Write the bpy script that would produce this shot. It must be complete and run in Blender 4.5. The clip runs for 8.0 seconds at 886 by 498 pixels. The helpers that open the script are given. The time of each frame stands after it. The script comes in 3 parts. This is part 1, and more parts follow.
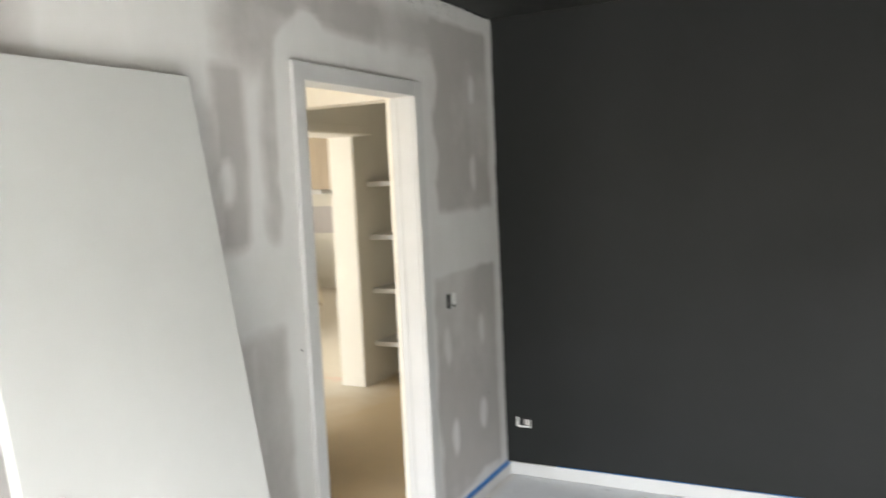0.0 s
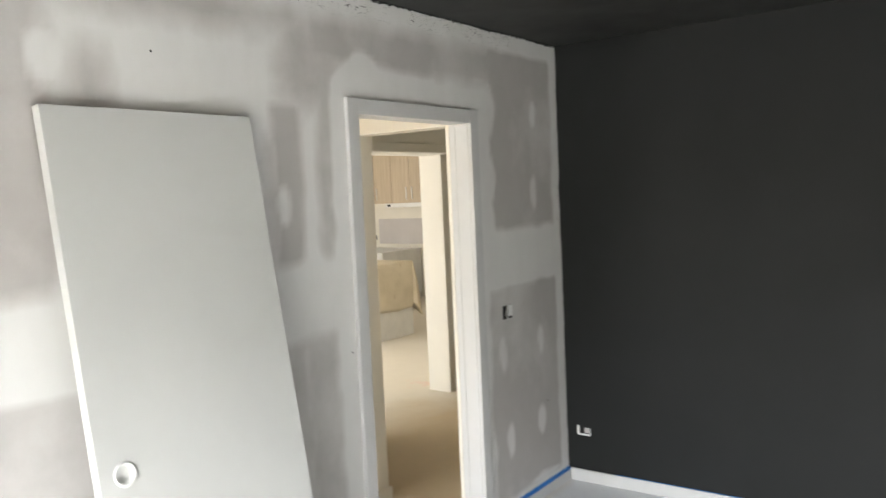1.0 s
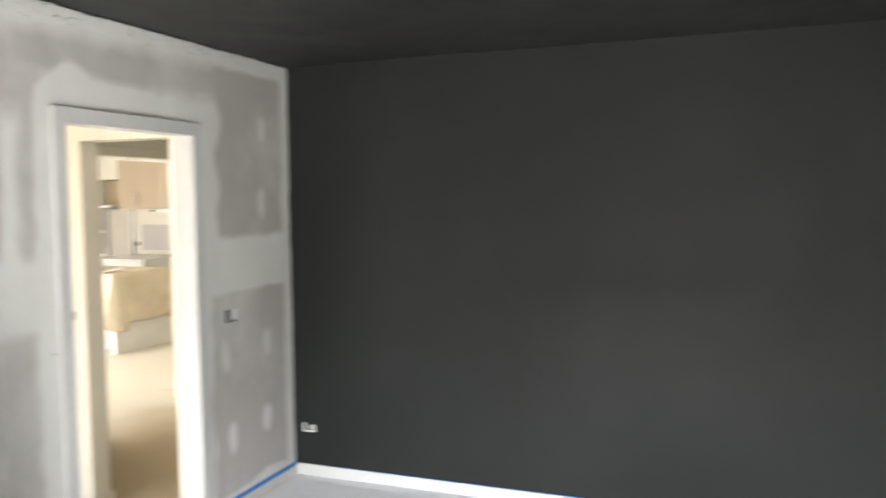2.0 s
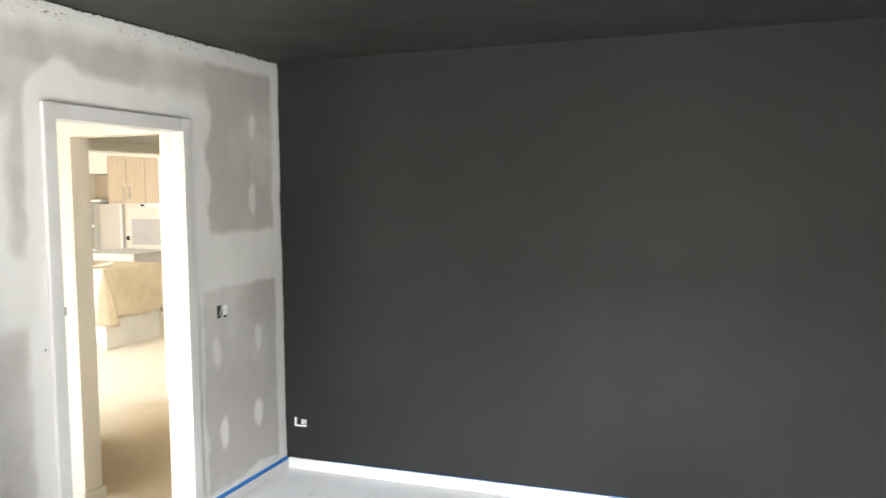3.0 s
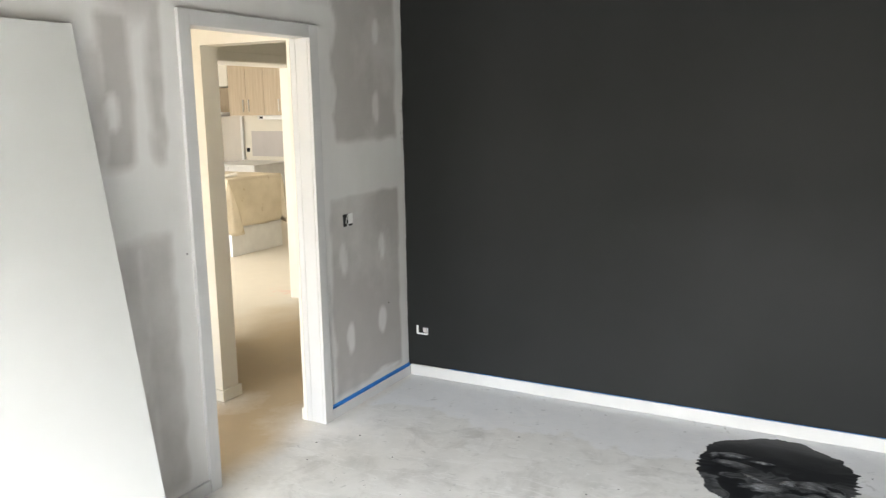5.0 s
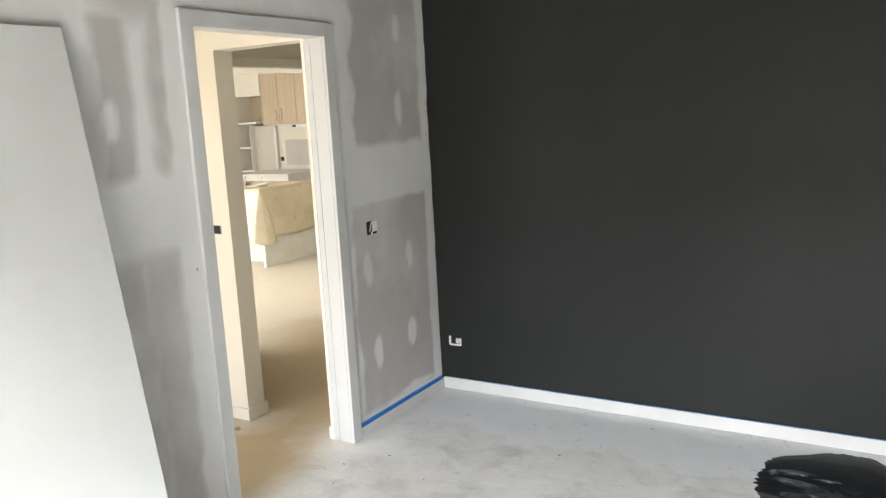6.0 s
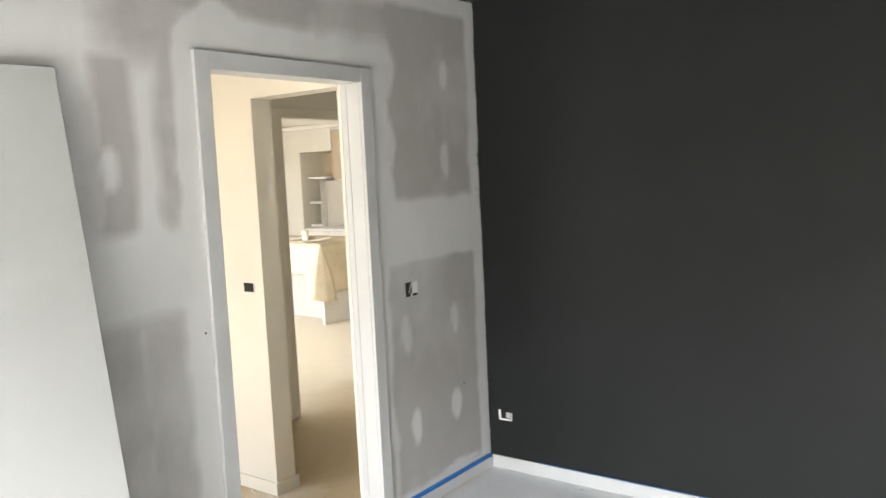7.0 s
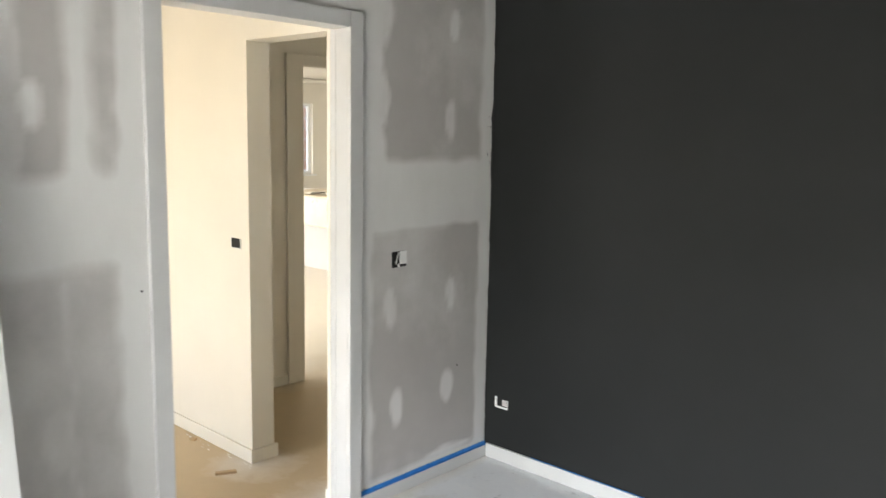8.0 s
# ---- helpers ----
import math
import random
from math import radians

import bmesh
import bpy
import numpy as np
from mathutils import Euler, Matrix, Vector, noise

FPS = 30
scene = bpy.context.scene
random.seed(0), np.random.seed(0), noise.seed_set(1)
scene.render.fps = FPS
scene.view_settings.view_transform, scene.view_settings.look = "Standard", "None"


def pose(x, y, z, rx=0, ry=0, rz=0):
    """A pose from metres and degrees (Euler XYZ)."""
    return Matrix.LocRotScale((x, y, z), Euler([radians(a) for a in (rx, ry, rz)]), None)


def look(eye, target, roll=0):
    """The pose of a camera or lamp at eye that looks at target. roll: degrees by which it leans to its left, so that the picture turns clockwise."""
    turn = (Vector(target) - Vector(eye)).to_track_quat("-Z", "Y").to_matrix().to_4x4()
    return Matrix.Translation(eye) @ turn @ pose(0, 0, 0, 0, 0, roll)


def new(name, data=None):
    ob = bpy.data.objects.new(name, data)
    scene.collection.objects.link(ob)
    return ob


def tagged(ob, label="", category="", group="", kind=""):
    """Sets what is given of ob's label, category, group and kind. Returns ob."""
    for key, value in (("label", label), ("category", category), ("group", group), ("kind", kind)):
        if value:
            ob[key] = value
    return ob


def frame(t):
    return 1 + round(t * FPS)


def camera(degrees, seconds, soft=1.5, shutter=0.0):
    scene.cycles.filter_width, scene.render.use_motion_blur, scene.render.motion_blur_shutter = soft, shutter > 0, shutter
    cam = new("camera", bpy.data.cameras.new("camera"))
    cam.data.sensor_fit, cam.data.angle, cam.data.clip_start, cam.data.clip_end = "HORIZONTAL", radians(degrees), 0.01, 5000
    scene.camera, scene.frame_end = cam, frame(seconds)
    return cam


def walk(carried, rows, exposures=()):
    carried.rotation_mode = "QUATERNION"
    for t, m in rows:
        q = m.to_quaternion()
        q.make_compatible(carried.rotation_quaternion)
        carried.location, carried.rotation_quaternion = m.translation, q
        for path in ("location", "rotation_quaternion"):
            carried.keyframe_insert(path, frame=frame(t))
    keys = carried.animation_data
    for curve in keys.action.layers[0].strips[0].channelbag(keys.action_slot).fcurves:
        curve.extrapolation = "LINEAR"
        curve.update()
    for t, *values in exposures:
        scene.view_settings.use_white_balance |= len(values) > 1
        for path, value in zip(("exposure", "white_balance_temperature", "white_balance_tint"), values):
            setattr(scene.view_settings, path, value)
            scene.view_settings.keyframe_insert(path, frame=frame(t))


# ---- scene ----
cam = camera(58.5, 8.0, 1.2, 0.5)
PATH = [
    (0, (1.726, -4.058, 1.698), (0.816, -2.285, 1.518), -2.7),
    (0.5, (1.982, -4.027, 1.726), (0.8, -2.418, 1.611), -3.3),
    (0.8, (2.052, -4.087, 1.734), (0.861, -2.485, 1.608), -3.2),
    (1, (2.165, -4.145, 1.733), (0.988, -2.534, 1.592), -2.6),
    (1.5, (2.416, -4.253, 1.746), (1.428, -2.518, 1.62), -1.4),
    (2, (2.651, -4.259, 1.739), (1.935, -2.396, 1.608), -0.6),
    (2.2, (2.667, -4.292, 1.752), (2.087, -2.382, 1.626), -0.4),
    (3.3, (2.656, -4.274, 1.747), (1.894, -2.434, 1.568), -0.4),
    (3.5, (2.65, -4.276, 1.739), (1.852, -2.455, 1.518), -0.2),
    (4, (2.642, -4.24, 1.726), (1.797, -2.452, 1.428), 0.2),
    (4.5, (2.639, -4.24, 1.721), (1.743, -2.482, 1.391), -0.1),
    (5, (2.54, -4.246, 1.72), (1.609, -2.512, 1.362), -0.9),
    (5.2, (2.497, -4.25, 1.72), (1.564, -2.518, 1.357), -1.4),
    (6.3, (2.478, -3.872, 1.683), (1.42, -2.207, 1.356), -3.3),
    (6.5, (2.484, -3.809, 1.684), (1.407, -2.149, 1.393), -3.1),
    (7, (2.409, -3.578, 1.658), (1.215, -1.986, 1.462), -2.7),
    (7.5, (2.354, -3.319, 1.651), (1.064, -1.809, 1.421), -1.4),
    (8, (2.496, -3.053, 1.647), (1.153, -1.599, 1.361), 1.1),
]
EXPOSURES = [(0, 2.56), (0.5, 2.42), (1, 2.38), (1.5, 2.56), (2, 2.88), (2.2, 2.97), (3.3, 3.22), (3.5, 3.17), (4.5, 2.76), (5, 2.66), (5.2, 2.62), (6.5, 2.6), (7, 2.64), (8, 2.6)]
walk(cam, [(t, look(eye, target, roll)) for t, eye, target, roll in PATH], EXPOSURES)


# ---- world and large lights ----
world = bpy.data.worlds.new("sky")
scene.world = world
world.use_nodes = True
wn = world.node_tree
sky = wn.nodes.new("ShaderNodeTexSky")
sky.sky_type, sky.sun_disc = "NISHITA", False
sky.sun_elevation, sky.sun_rotation = radians(49), radians(184)
wn.links.new(sky.outputs[0], wn.nodes["Background"].inputs[0])
wn.nodes["Background"].inputs[1].default_value = 0.1


def area_light(name, m, w, h, watts, colour, spread=180):
    """Area lamp for sky light in a window's opening, or for an added fill."""
    lamp = bpy.data.lights.new(name, "AREA")
    lamp.shape, lamp.size, lamp.size_y, lamp.energy, lamp.color = "RECTANGLE", w, h, watts, colour
    lamp.spread = radians(spread)
    ob = new(name, lamp)
    ob.matrix_world = m
    return ob


sun_lamp = bpy.data.lights.new("sun", "SUN")
sun_lamp.energy, sun_lamp.angle, sun_lamp.color = 2.6, radians(0.6), (1, 0.96, 0.90)
new("sun", sun_lamp).matrix_world = look((2.2, -10.15, 4.6), (2.0, -6.2, 0))
area_light("room_window_light", pose(2.1, -6.23, 1.05, 90, 0, 0), 2.5, 1.95, 14, (1.0, 0.935, 0.82))
# the open sky comes down under the window's head, above the neighbours
area_light("sky_window_light", pose(2.1, -6.27, 2.19, 33, 0, 0), 2.5, 0.12, 72, (0.95, 0.97, 1.0), 98)
area_light("living_window_light", pose(-4.9, -0.84, 1.1, 90, 0, 0), 3.2, 2.0, 25, (1.0, 0.975, 0.93))
# added fill that brightens the living floor; the wall behind it has no opening
area_light("living_fill_light", pose(-8.5, 1.9, 1.1, 90, 0, -90), 3.4, 2.0, 10, (1.0, 0.97, 0.92))
area_light("entry_window_light", pose(-1.5, -3.48, 1.1, 90, 0, 0), 1.6, 2.0, 2.5, (0.985, 0.985, 0.985))


# ---- materials ----
def material(name, rough=0.5, metal=0.0):
    m = bpy.data.materials.new(name)
    m.use_nodes = True
    b = m.node_tree.nodes["Principled BSDF"]
    b.inputs["Roughness"].default_value, b.inputs["Metallic"].default_value = rough, metal
    return m, m.node_tree, b


def node(tree, kind, **sets):
    n = tree.nodes.new(kind)
    for key, v in sets.items():
        n.inputs[key].default_value = v
    return n


def coords(tree, scale=(1, 1, 1)):
    tc, mp = tree.nodes.new("ShaderNodeTexCoord"), tree.nodes.new("ShaderNodeMapping")
    mp.inputs["Scale"].default_value = scale
    tree.links.new(tc.outputs["Object"], mp.inputs[0])
    return mp.outputs[0]


def noise_node(tree, vec, scale, detail=4.0, rough=0.55, distort=0.0):
    n = node(tree, "ShaderNodeTexNoise", Scale=scale, Detail=detail, Roughness=rough, Distortion=distort)
    tree.links.new(vec, n.inputs["Vector"])
    return n.outputs["Fac"]


def ramp(tree, fac, stops):
    r = tree.nodes.new("ShaderNodeValToRGB")
    while len(r.color_ramp.elements) < len(stops):
        r.color_ramp.elements.new(0.5)
    for e, (at, c) in zip(r.color_ramp.elements, stops):
        e.position = at
        e.color = (*c, 1) if isinstance(c, tuple) else (c, c, c, 1)
    tree.links.new(fac, r.inputs[0])
    return r.outputs[0]


def mix(tree, fac, a, b, how="MIX"):
    m = tree.nodes.new("ShaderNodeMix")
    m.data_type, m.blend_type = "RGBA", how
    for v, i in ((fac, 0), (a, 6), (b, 7)):
        if isinstance(v, (int, float)):
            m.inputs[i].default_value = v
        elif isinstance(v, tuple):
            m.inputs[i].default_value = (*v, 1)
        else:
            tree.links.new(v, m.inputs[i])
    return m.outputs[2]


def calc(tree, op, a, b=0.0):
    m = tree.nodes.new("ShaderNodeMath")
    m.operation = op
    for i, v in enumerate((a, b)):
        if isinstance(v, (int, float)):
            m.inputs[i].default_value = v
        else:
            tree.links.new(v, m.inputs[i])
    return m.outputs[0]


def bump(tree, b, height, strength, dist):
    n = node(tree, "ShaderNodeBump", Strength=strength, Distance=dist)
    tree.links.new(height, n.inputs["Height"])
    tree.links.new(n.outputs[0], b.inputs["Normal"])


def plain(name, colour, rough=0.5, metal=0.0, vary=0.06, scale=6.0, relief=0.15, grain=180.0, dist=0.001, gloss=0.5):
    """A painted or cast surface with slight stains and grain."""
    m, t, b = material(name, rough, metal)
    b.inputs["Specular IOR Level"].default_value = gloss
    v = coords(t)
    big = noise_node(t, v, scale)
    lo = tuple(c * (1 - vary) for c in colour)
    hi = tuple(min(1, c * (1 + vary)) for c in colour)
    t.links.new(ramp(t, big, [(0.3, lo), (0.7, hi)]), b.inputs["Base Color"])
    t.links.new(ramp(t, noise_node(t, v, scale * 3), [(0.2, max(0.0, rough - 0.08)), (0.8, min(1.0, rough + 0.08))]), b.inputs["Roughness"])
    bump(t, b, noise_node(t, v, grain, 2), relief, dist)
    return m


def wood(name, light, dark, axis=2):
    m, t, b = material(name, 0.5)
    s = [26.0, 26.0, 26.0]
    s[axis] = 1.6
    v = coords(t, tuple(s))
    g = noise_node(t, v, 1.0, 6, 0.6, 0.4)
    c = ramp(t, g, [(0.25, dark), (0.5, tuple((p + q) / 2 for p, q in zip(light, dark))), (0.75, light)])
    info = t.nodes.new("ShaderNodeObjectInfo")
    c = mix(t, calc(t, "MULTIPLY", info.outputs["Random"], 0.25), c, dark)
    t.links.new(c, b.inputs["Base Color"])
    bump(t, b, g, 0.1, 0.001)
    return m


def plasterboard_material():
    """Grey board paper under white jointing compound; the coat's thickness is stored on the wall's mesh."""
    m, t, b = material("plasterboard", 0.75)
    v = coords(t)
    stored = t.nodes.new("ShaderNodeAttribute")
    stored.attribute_name = "coat"
    coat = stored.outputs["Fac"]
    mottled = noise_node(t, v, 7, 6)
    streak = noise_node(t, coords(t, (1, 6, 2.2)), 1.0, 4)
    rag = calc(t, "ADD", coat, calc(t, "MULTIPLY", calc(t, "SUBTRACT", mottled, 0.5), 0.35))
    rag = calc(t, "ADD", rag, calc(t, "MULTIPLY", calc(t, "SUBTRACT", streak, 0.5), 0.22))
    paper = mix(t, mottled, (0.355, 0.337, 0.318), (0.425, 0.406, 0.388))
    white = mix(t, streak, (0.55, 0.545, 0.525), (0.67, 0.665, 0.645))
    c = mix(t, ramp(t, rag, [(0.2, 0.0), (0.82, 1.0)]), paper, white)
    # ragged black paint along the ceiling and the corner
    sep = t.nodes.new("ShaderNodeSeparateXYZ")
    t.links.new(v, sep.inputs[0])
    y, z = sep.outputs[1], sep.outputs[2]
    fine = noise_node(t, coords(t, (1, 1, 2.5)), 38, 5, 0.7)
    wide = noise_node(t, v, 2.4, 2)
    up = calc(t, "MULTIPLY", calc(t, "SUBTRACT", z, 2.528), 30.0)
    specks = calc(t, "GREATER_THAN", calc(t, "ADD", up, calc(t, "ADD", calc(t, "MULTIPLY", fine, 1.5), calc(t, "MULTIPLY", wide, 1.1))), 1.55)
    zone = ramp(t, calc(t, "SUBTRACT", z, 2.0), [(0.44, 0.0), (0.50, 1.0)])
    cluster = ramp(t, noise_node(t, coords(t, (1, 1.9, 0.4)), 1.0, 2), [(0.46, 0.0), (0.54, 1.0)])
    fleck = calc(t, "GREATER_THAN", noise_node(t, coords(t, (1, 0.6, 1.6)), 46, 4, 0.7, 1.8), 0.605)
    specks = calc(t, "MAXIMUM", specks, calc(t, "MULTIPLY", fleck, calc(t, "MULTIPLY", zone, cluster)))
    side = calc(t, "MULTIPLY", calc(t, "ADD", y, 0.016), 50.0)
    tall = noise_node(t, coords(t, (1, 3, 1.0)), 7, 4, 0.7)
    blobs = calc(t, "MULTIPLY", ramp(t, calc(t, "SUBTRACT", z, 1.0), [(0.40, 0.0), (0.46, 1.0), (0.72, 1.0), (0.8, 0.0)]), 0.28)
    side = calc(t, "ADD", side, blobs)
    corner = calc(t, "GREATER_THAN", calc(t, "ADD", side, calc(t, "MULTIPLY", tall, 1.6)), 1.12)
    drips = noise_node(t, coords(t, (1, 1.0, 0.32)), 62, 3, 0.6, 0.8)
    near = ramp(t, calc(t, "ADD", y, 0.06), [(0.012, 0.0), (0.022, 1.0)])
    drips = calc(t, "MULTIPLY", calc(t, "GREATER_THAN", drips, 0.62), calc(t, "MULTIPLY", near, calc(t, "GREATER_THAN", blobs, 0.2)))
    corner = calc(t, "MAXIMUM", corner, drips)
    c = mix(t, calc(t, "MAXIMUM", specks, corner), c, (0.016, 0.016, 0.016))
    t.links.new(c, b.inputs["Base Color"])
    bump(t, b, calc(t, "ADD", coat, calc(t, "MULTIPLY", noise_node(t, v, 60, 3), 0.12)), 0.35, 0.002)
    return m


def concrete_material():
    m, t, b = material("concrete_slab", 0.62)
    v = coords(t)
    n1, n2, n3 = noise_node(t, v, 1.3, 6, 0.6, 0.3), noise_node(t, v, 6.0, 8, 0.65, 0.4), noise_node(t, v, 70, 3)
    grey = ramp(t, n2, [(0.28, (0.49, 0.49, 0.465)), (0.5, (0.61, 0.606, 0.58)), (0.75, (0.695, 0.69, 0.665))])
    grey = mix(t, ramp(t, n1, [(0.40, 0.0), (0.62, 0.6)]), grey, (0.68, 0.676, 0.65))
    blotch = noise_node(t, v, 3.1, 7, 0.68, 0.9)
    grey = mix(t, ramp(t, blotch, [(0.52, 0.0), (0.66, 0.55)]), grey, (0.40, 0.393, 0.37))
    sep = t.nodes.new("ShaderNodeSeparateXYZ")
    t.links.new(v, sep.inputs[0])
    x, y = sep.outputs[0], sep.outputs[1]
    # pale overspray along the painted wall
    edge = calc(t, "ADD", calc(t, "MULTIPLY", y, 3.2), calc(t, "MULTIPLY", noise_node(t, v, 1.7, 5, 0.6), 3.4))
    over = ramp(t, edge, [(0.0, 0.0), (0.16, 0.75)])
    grey = mix(t, over, grey, mix(t, n2, (0.66, 0.67, 0.685), (0.75, 0.76, 0.772)))
    # small dark marks and stains
    grey = mix(t, ramp(t, noise_node(t, v, 11, 6, 0.7, 0.6), [(0.62, 0.0), (0.68, 0.6)]), grey, (0.33, 0.33, 0.32))
    # fine scuffs, trowel swirls and pale splashes
    swirl = noise_node(t, coords(t, (1, 2.6, 1)), 4.5, 9, 0.72, 1.6)
    grey = mix(t, ramp(t, swirl, [(0.54, 0.0), (0.60, 0.45)]), grey, (0.73, 0.73, 0.715))
    grey = mix(t, ramp(t, noise_node(t, v, 24, 5, 0.75, 1.0), [(0.64, 0.0), (0.68, 0.6)]), grey, (0.28, 0.28, 0.275))
    grey = mix(t, ramp(t, noise_node(t, coords(t, (1.7, 1, 1)), 17, 5, 0.7, 0.5), [(0.66, 0.0), (0.70, 0.8)]), grey, (0.78, 0.78, 0.77))
    # tan tint in the hall: warm bounced light put into the slab's colour
    hall_tint = ramp(t, calc(t, "ADD", calc(t, "MULTIPLY", x, -2.5), calc(t, "MULTIPLY", n1, 0.5)), [(0.1, 0.0), (0.6, 1.0)])
    def patch(px, py, rad, soft):
        dx, dy = calc(t, "SUBTRACT", x, px), calc(t, "SUBTRACT", y, py)
        d = calc(t, "SQRT", calc(t, "ADD", calc(t, "MULTIPLY", dx, dx), calc(t, "MULTIPLY", dy, dy)))
        return calc(t, "SUBTRACT", calc(t, "ADD", rad, calc(t, "MULTIPLY", n1, soft)), d)

    warm_tone = mix(t, n2, (0.45, 0.34, 0.20), (0.60, 0.48, 0.315))
    # paler past the wide opening: daylight on the floor painted into the slab
    pale = mix(t, n2, (0.60, 0.545, 0.45), (0.74, 0.69, 0.60))
    inner = calc(t, "ADD", calc(t, "MULTIPLY", x, -1.0), calc(t, "MULTIPLY", n1, 0.9))
    warm_tone = mix(t, ramp(t, calc(t, "SUBTRACT", inner, 1.9), [(0.0, 0.0), (0.6, 1.0)]), warm_tone, pale)
    ground = mix(t, hall_tint, grey, warm_tone)
    # plaster dust at the doorway and the wall's end, faint red chalk by the wide opening
    for px, py, rad in ((-0.06, -0.93, 0.10), (0.04, -1.86, 0.02), (-0.74, -0.9, -0.02)):
        ground = mix(t, ramp(t, calc(t, "ADD", patch(px, py, rad, 0.5), calc(t, "MULTIPLY", n2, 0.25)), [(0.1, 0.0), (0.32, 0.7)]), ground, (0.80, 0.785, 0.75))
    chalk = calc(t, "MULTIPLY", ramp(t, patch(-2.25, 1.5, 0.1, 0.3), [(0.0, 0.0), (0.15, 1.0)]), ramp(t, n2, [(0.5, 0.0), (0.62, 0.4)]))
    ground = mix(t, chalk, ground, (0.72, 0.33, 0.27))
    t.links.new(ground, b.inputs["Base Color"])
    t.links.new(ramp(t, n2, [(0.3, 0.45), (0.7, 0.7)]), b.inputs["Roughness"])
    bump(t, b, calc(t, "ADD", n2, calc(t, "MULTIPLY", n3, 0.3)), 0.15, 0.004)
    return m


def cloth_material():
    m, t, b = material("drop_cloth_canvas", 0.9)
    v = coords(t)
    blot = noise_node(t, v, 4, 5)
    c = ramp(t, blot, [(0.3, (0.56, 0.485, 0.36)), (0.7, (0.68, 0.60, 0.47))])
    c = mix(t, ramp(t, noise_node(t, v, 9, 4), [(0.66, 0.0), (0.74, 0.5)]), c, (0.36, 0.25, 0.12))
    t.links.new(c, b.inputs["Base Color"])
    bump(t, b, noise_node(t, v, 25, 4), 0.4, 0.01)
    return m


def spill_material():
    m, t, b = material("black_paint_skin", 0.12)
    v = coords(t, (1, 1.6, 1))
    swirl = noise_node(t, v, 5.0, 2, 0.4, 1.1)
    sep = t.nodes.new("ShaderNodeSeparateXYZ")
    t.links.new(coords(t), sep.inputs[0])
    low = ramp(t, calc(t, "ADD", calc(t, "MULTIPLY", sep.outputs[1], -2.6), 0.08), [(0.0, 0.0), (0.28, 1.0)])
    veil = ramp(t, swirl, [(0.46, 0.0), (0.49, 0.85), (0.56, 0.15), (0.62, 0.6), (0.75, 0.4)])
    brushed = ramp(t, noise_node(t, coords(t, (2, 7, 1)), 4.0, 5, 0.65, 2.0), [(0.35, 0.35), (0.65, 1.0)])
    smear = calc(t, "MULTIPLY", calc(t, "MULTIPLY", veil, brushed), calc(t, "MULTIPLY", low, 0.45))
    t.links.new(mix(t, smear, (0.012, 0.013, 0.0145), (0.31, 0.32, 0.325)), b.inputs["Base Color"])
    b.inputs["Specular IOR Level"].default_value = 0.10
    t.links.new(ramp(t, smear, [(0.0, 0.38), (1.0, 0.55)]), b.inputs["Roughness"])
    bump(t, b, swirl, 0.3, 0.006)
    return m


def film_material():
    """Pale wiped film over the dried paint, streaked along its length."""
    m, t, b = material("wiped_paint_film", 0.45)
    streak = noise_node(t, coords(t, (3, 12, 1)), 4.0, 5, 0.65, 1.2)
    cloud = noise_node(t, coords(t), 14, 4, 0.6)
    c = mix(t, ramp(t, streak, [(0.35, 0.0), (0.65, 1.0)]), (0.05, 0.053, 0.056), (0.34, 0.35, 0.355))
    c = mix(t, ramp(t, cloud, [(0.42, 0.0), (0.6, 0.8)]), c, (0.03, 0.031, 0.033))
    stored = t.nodes.new("ShaderNodeAttribute")
    stored.attribute_name = "film"
    thin = calc(t, "ADD", stored.outputs["Fac"], calc(t, "MULTIPLY", calc(t, "SUBTRACT", streak, 0.5), 1.4))
    c = mix(t, ramp(t, thin, [(0.12, 0.0), (0.55, 1.0)]), (0.012, 0.013, 0.0145), c)
    t.links.new(c, b.inputs["Base Color"])
    bump(t, b, streak, 0.2, 0.003)
    return m


def brick_wall_material():
    m, t, b = material("far_brickwork", 0.85)
    n = t.nodes.new("ShaderNodeTexBrick")
    n.inputs["Scale"].default_value = 1.0
    n.inputs["Brick Width"].default_value, n.inputs["Row Height"].default_value, n.inputs["Mortar Size"].default_value = 0.23, 0.086, 0.01
    for k, c in (("Color1", (0.42, 0.25, 0.16)), ("Color2", (0.34, 0.19, 0.12)), ("Mortar", (0.5, 0.47, 0.42))):
        n.inputs[k].default_value = (*c, 1)
    tc, mp = t.nodes.new("ShaderNodeTexCoord"), t.nodes.new("ShaderNodeMapping")
    mp.inputs["Rotation"].default_value = (radians(90), 0, radians(90))
    t.links.new(tc.outputs["Object"], mp.inputs[0])
    t.links.new(mp.outputs[0], n.inputs["Vector"])
    t.links.new(n.outputs["Color"], b.inputs["Base Color"])
    return m


M_BOARD = plasterboard_material()
M_SLAB = concrete_material()
M_BLACK = plain("black_wall_paint", (0.0198, 0.0207, 0.0203), 0.50, vary=0.14, scale=0.9, relief=0.10, grain=260, gloss=0.10)
M_BLACK_CEIL = plain("black_ceiling_paint", (0.013, 0.013, 0.0125), 0.6, vary=0.1, scale=1.0, relief=0.10, grain=260)
M_TRIM = plain("primed_trim", (0.515, 0.515, 0.505), 0.42, vary=0.04, scale=5)
M_LEAF = plain("primed_door", (0.53, 0.535, 0.515), 0.45, vary=0.03, scale=2)
M_WARM = plain("warm_white_paint", (0.745, 0.705, 0.615), 0.7, vary=0.03, scale=2)
M_WHITE = plain("white_ceiling_paint", (0.80, 0.765, 0.69), 0.8, vary=0.03, scale=2)
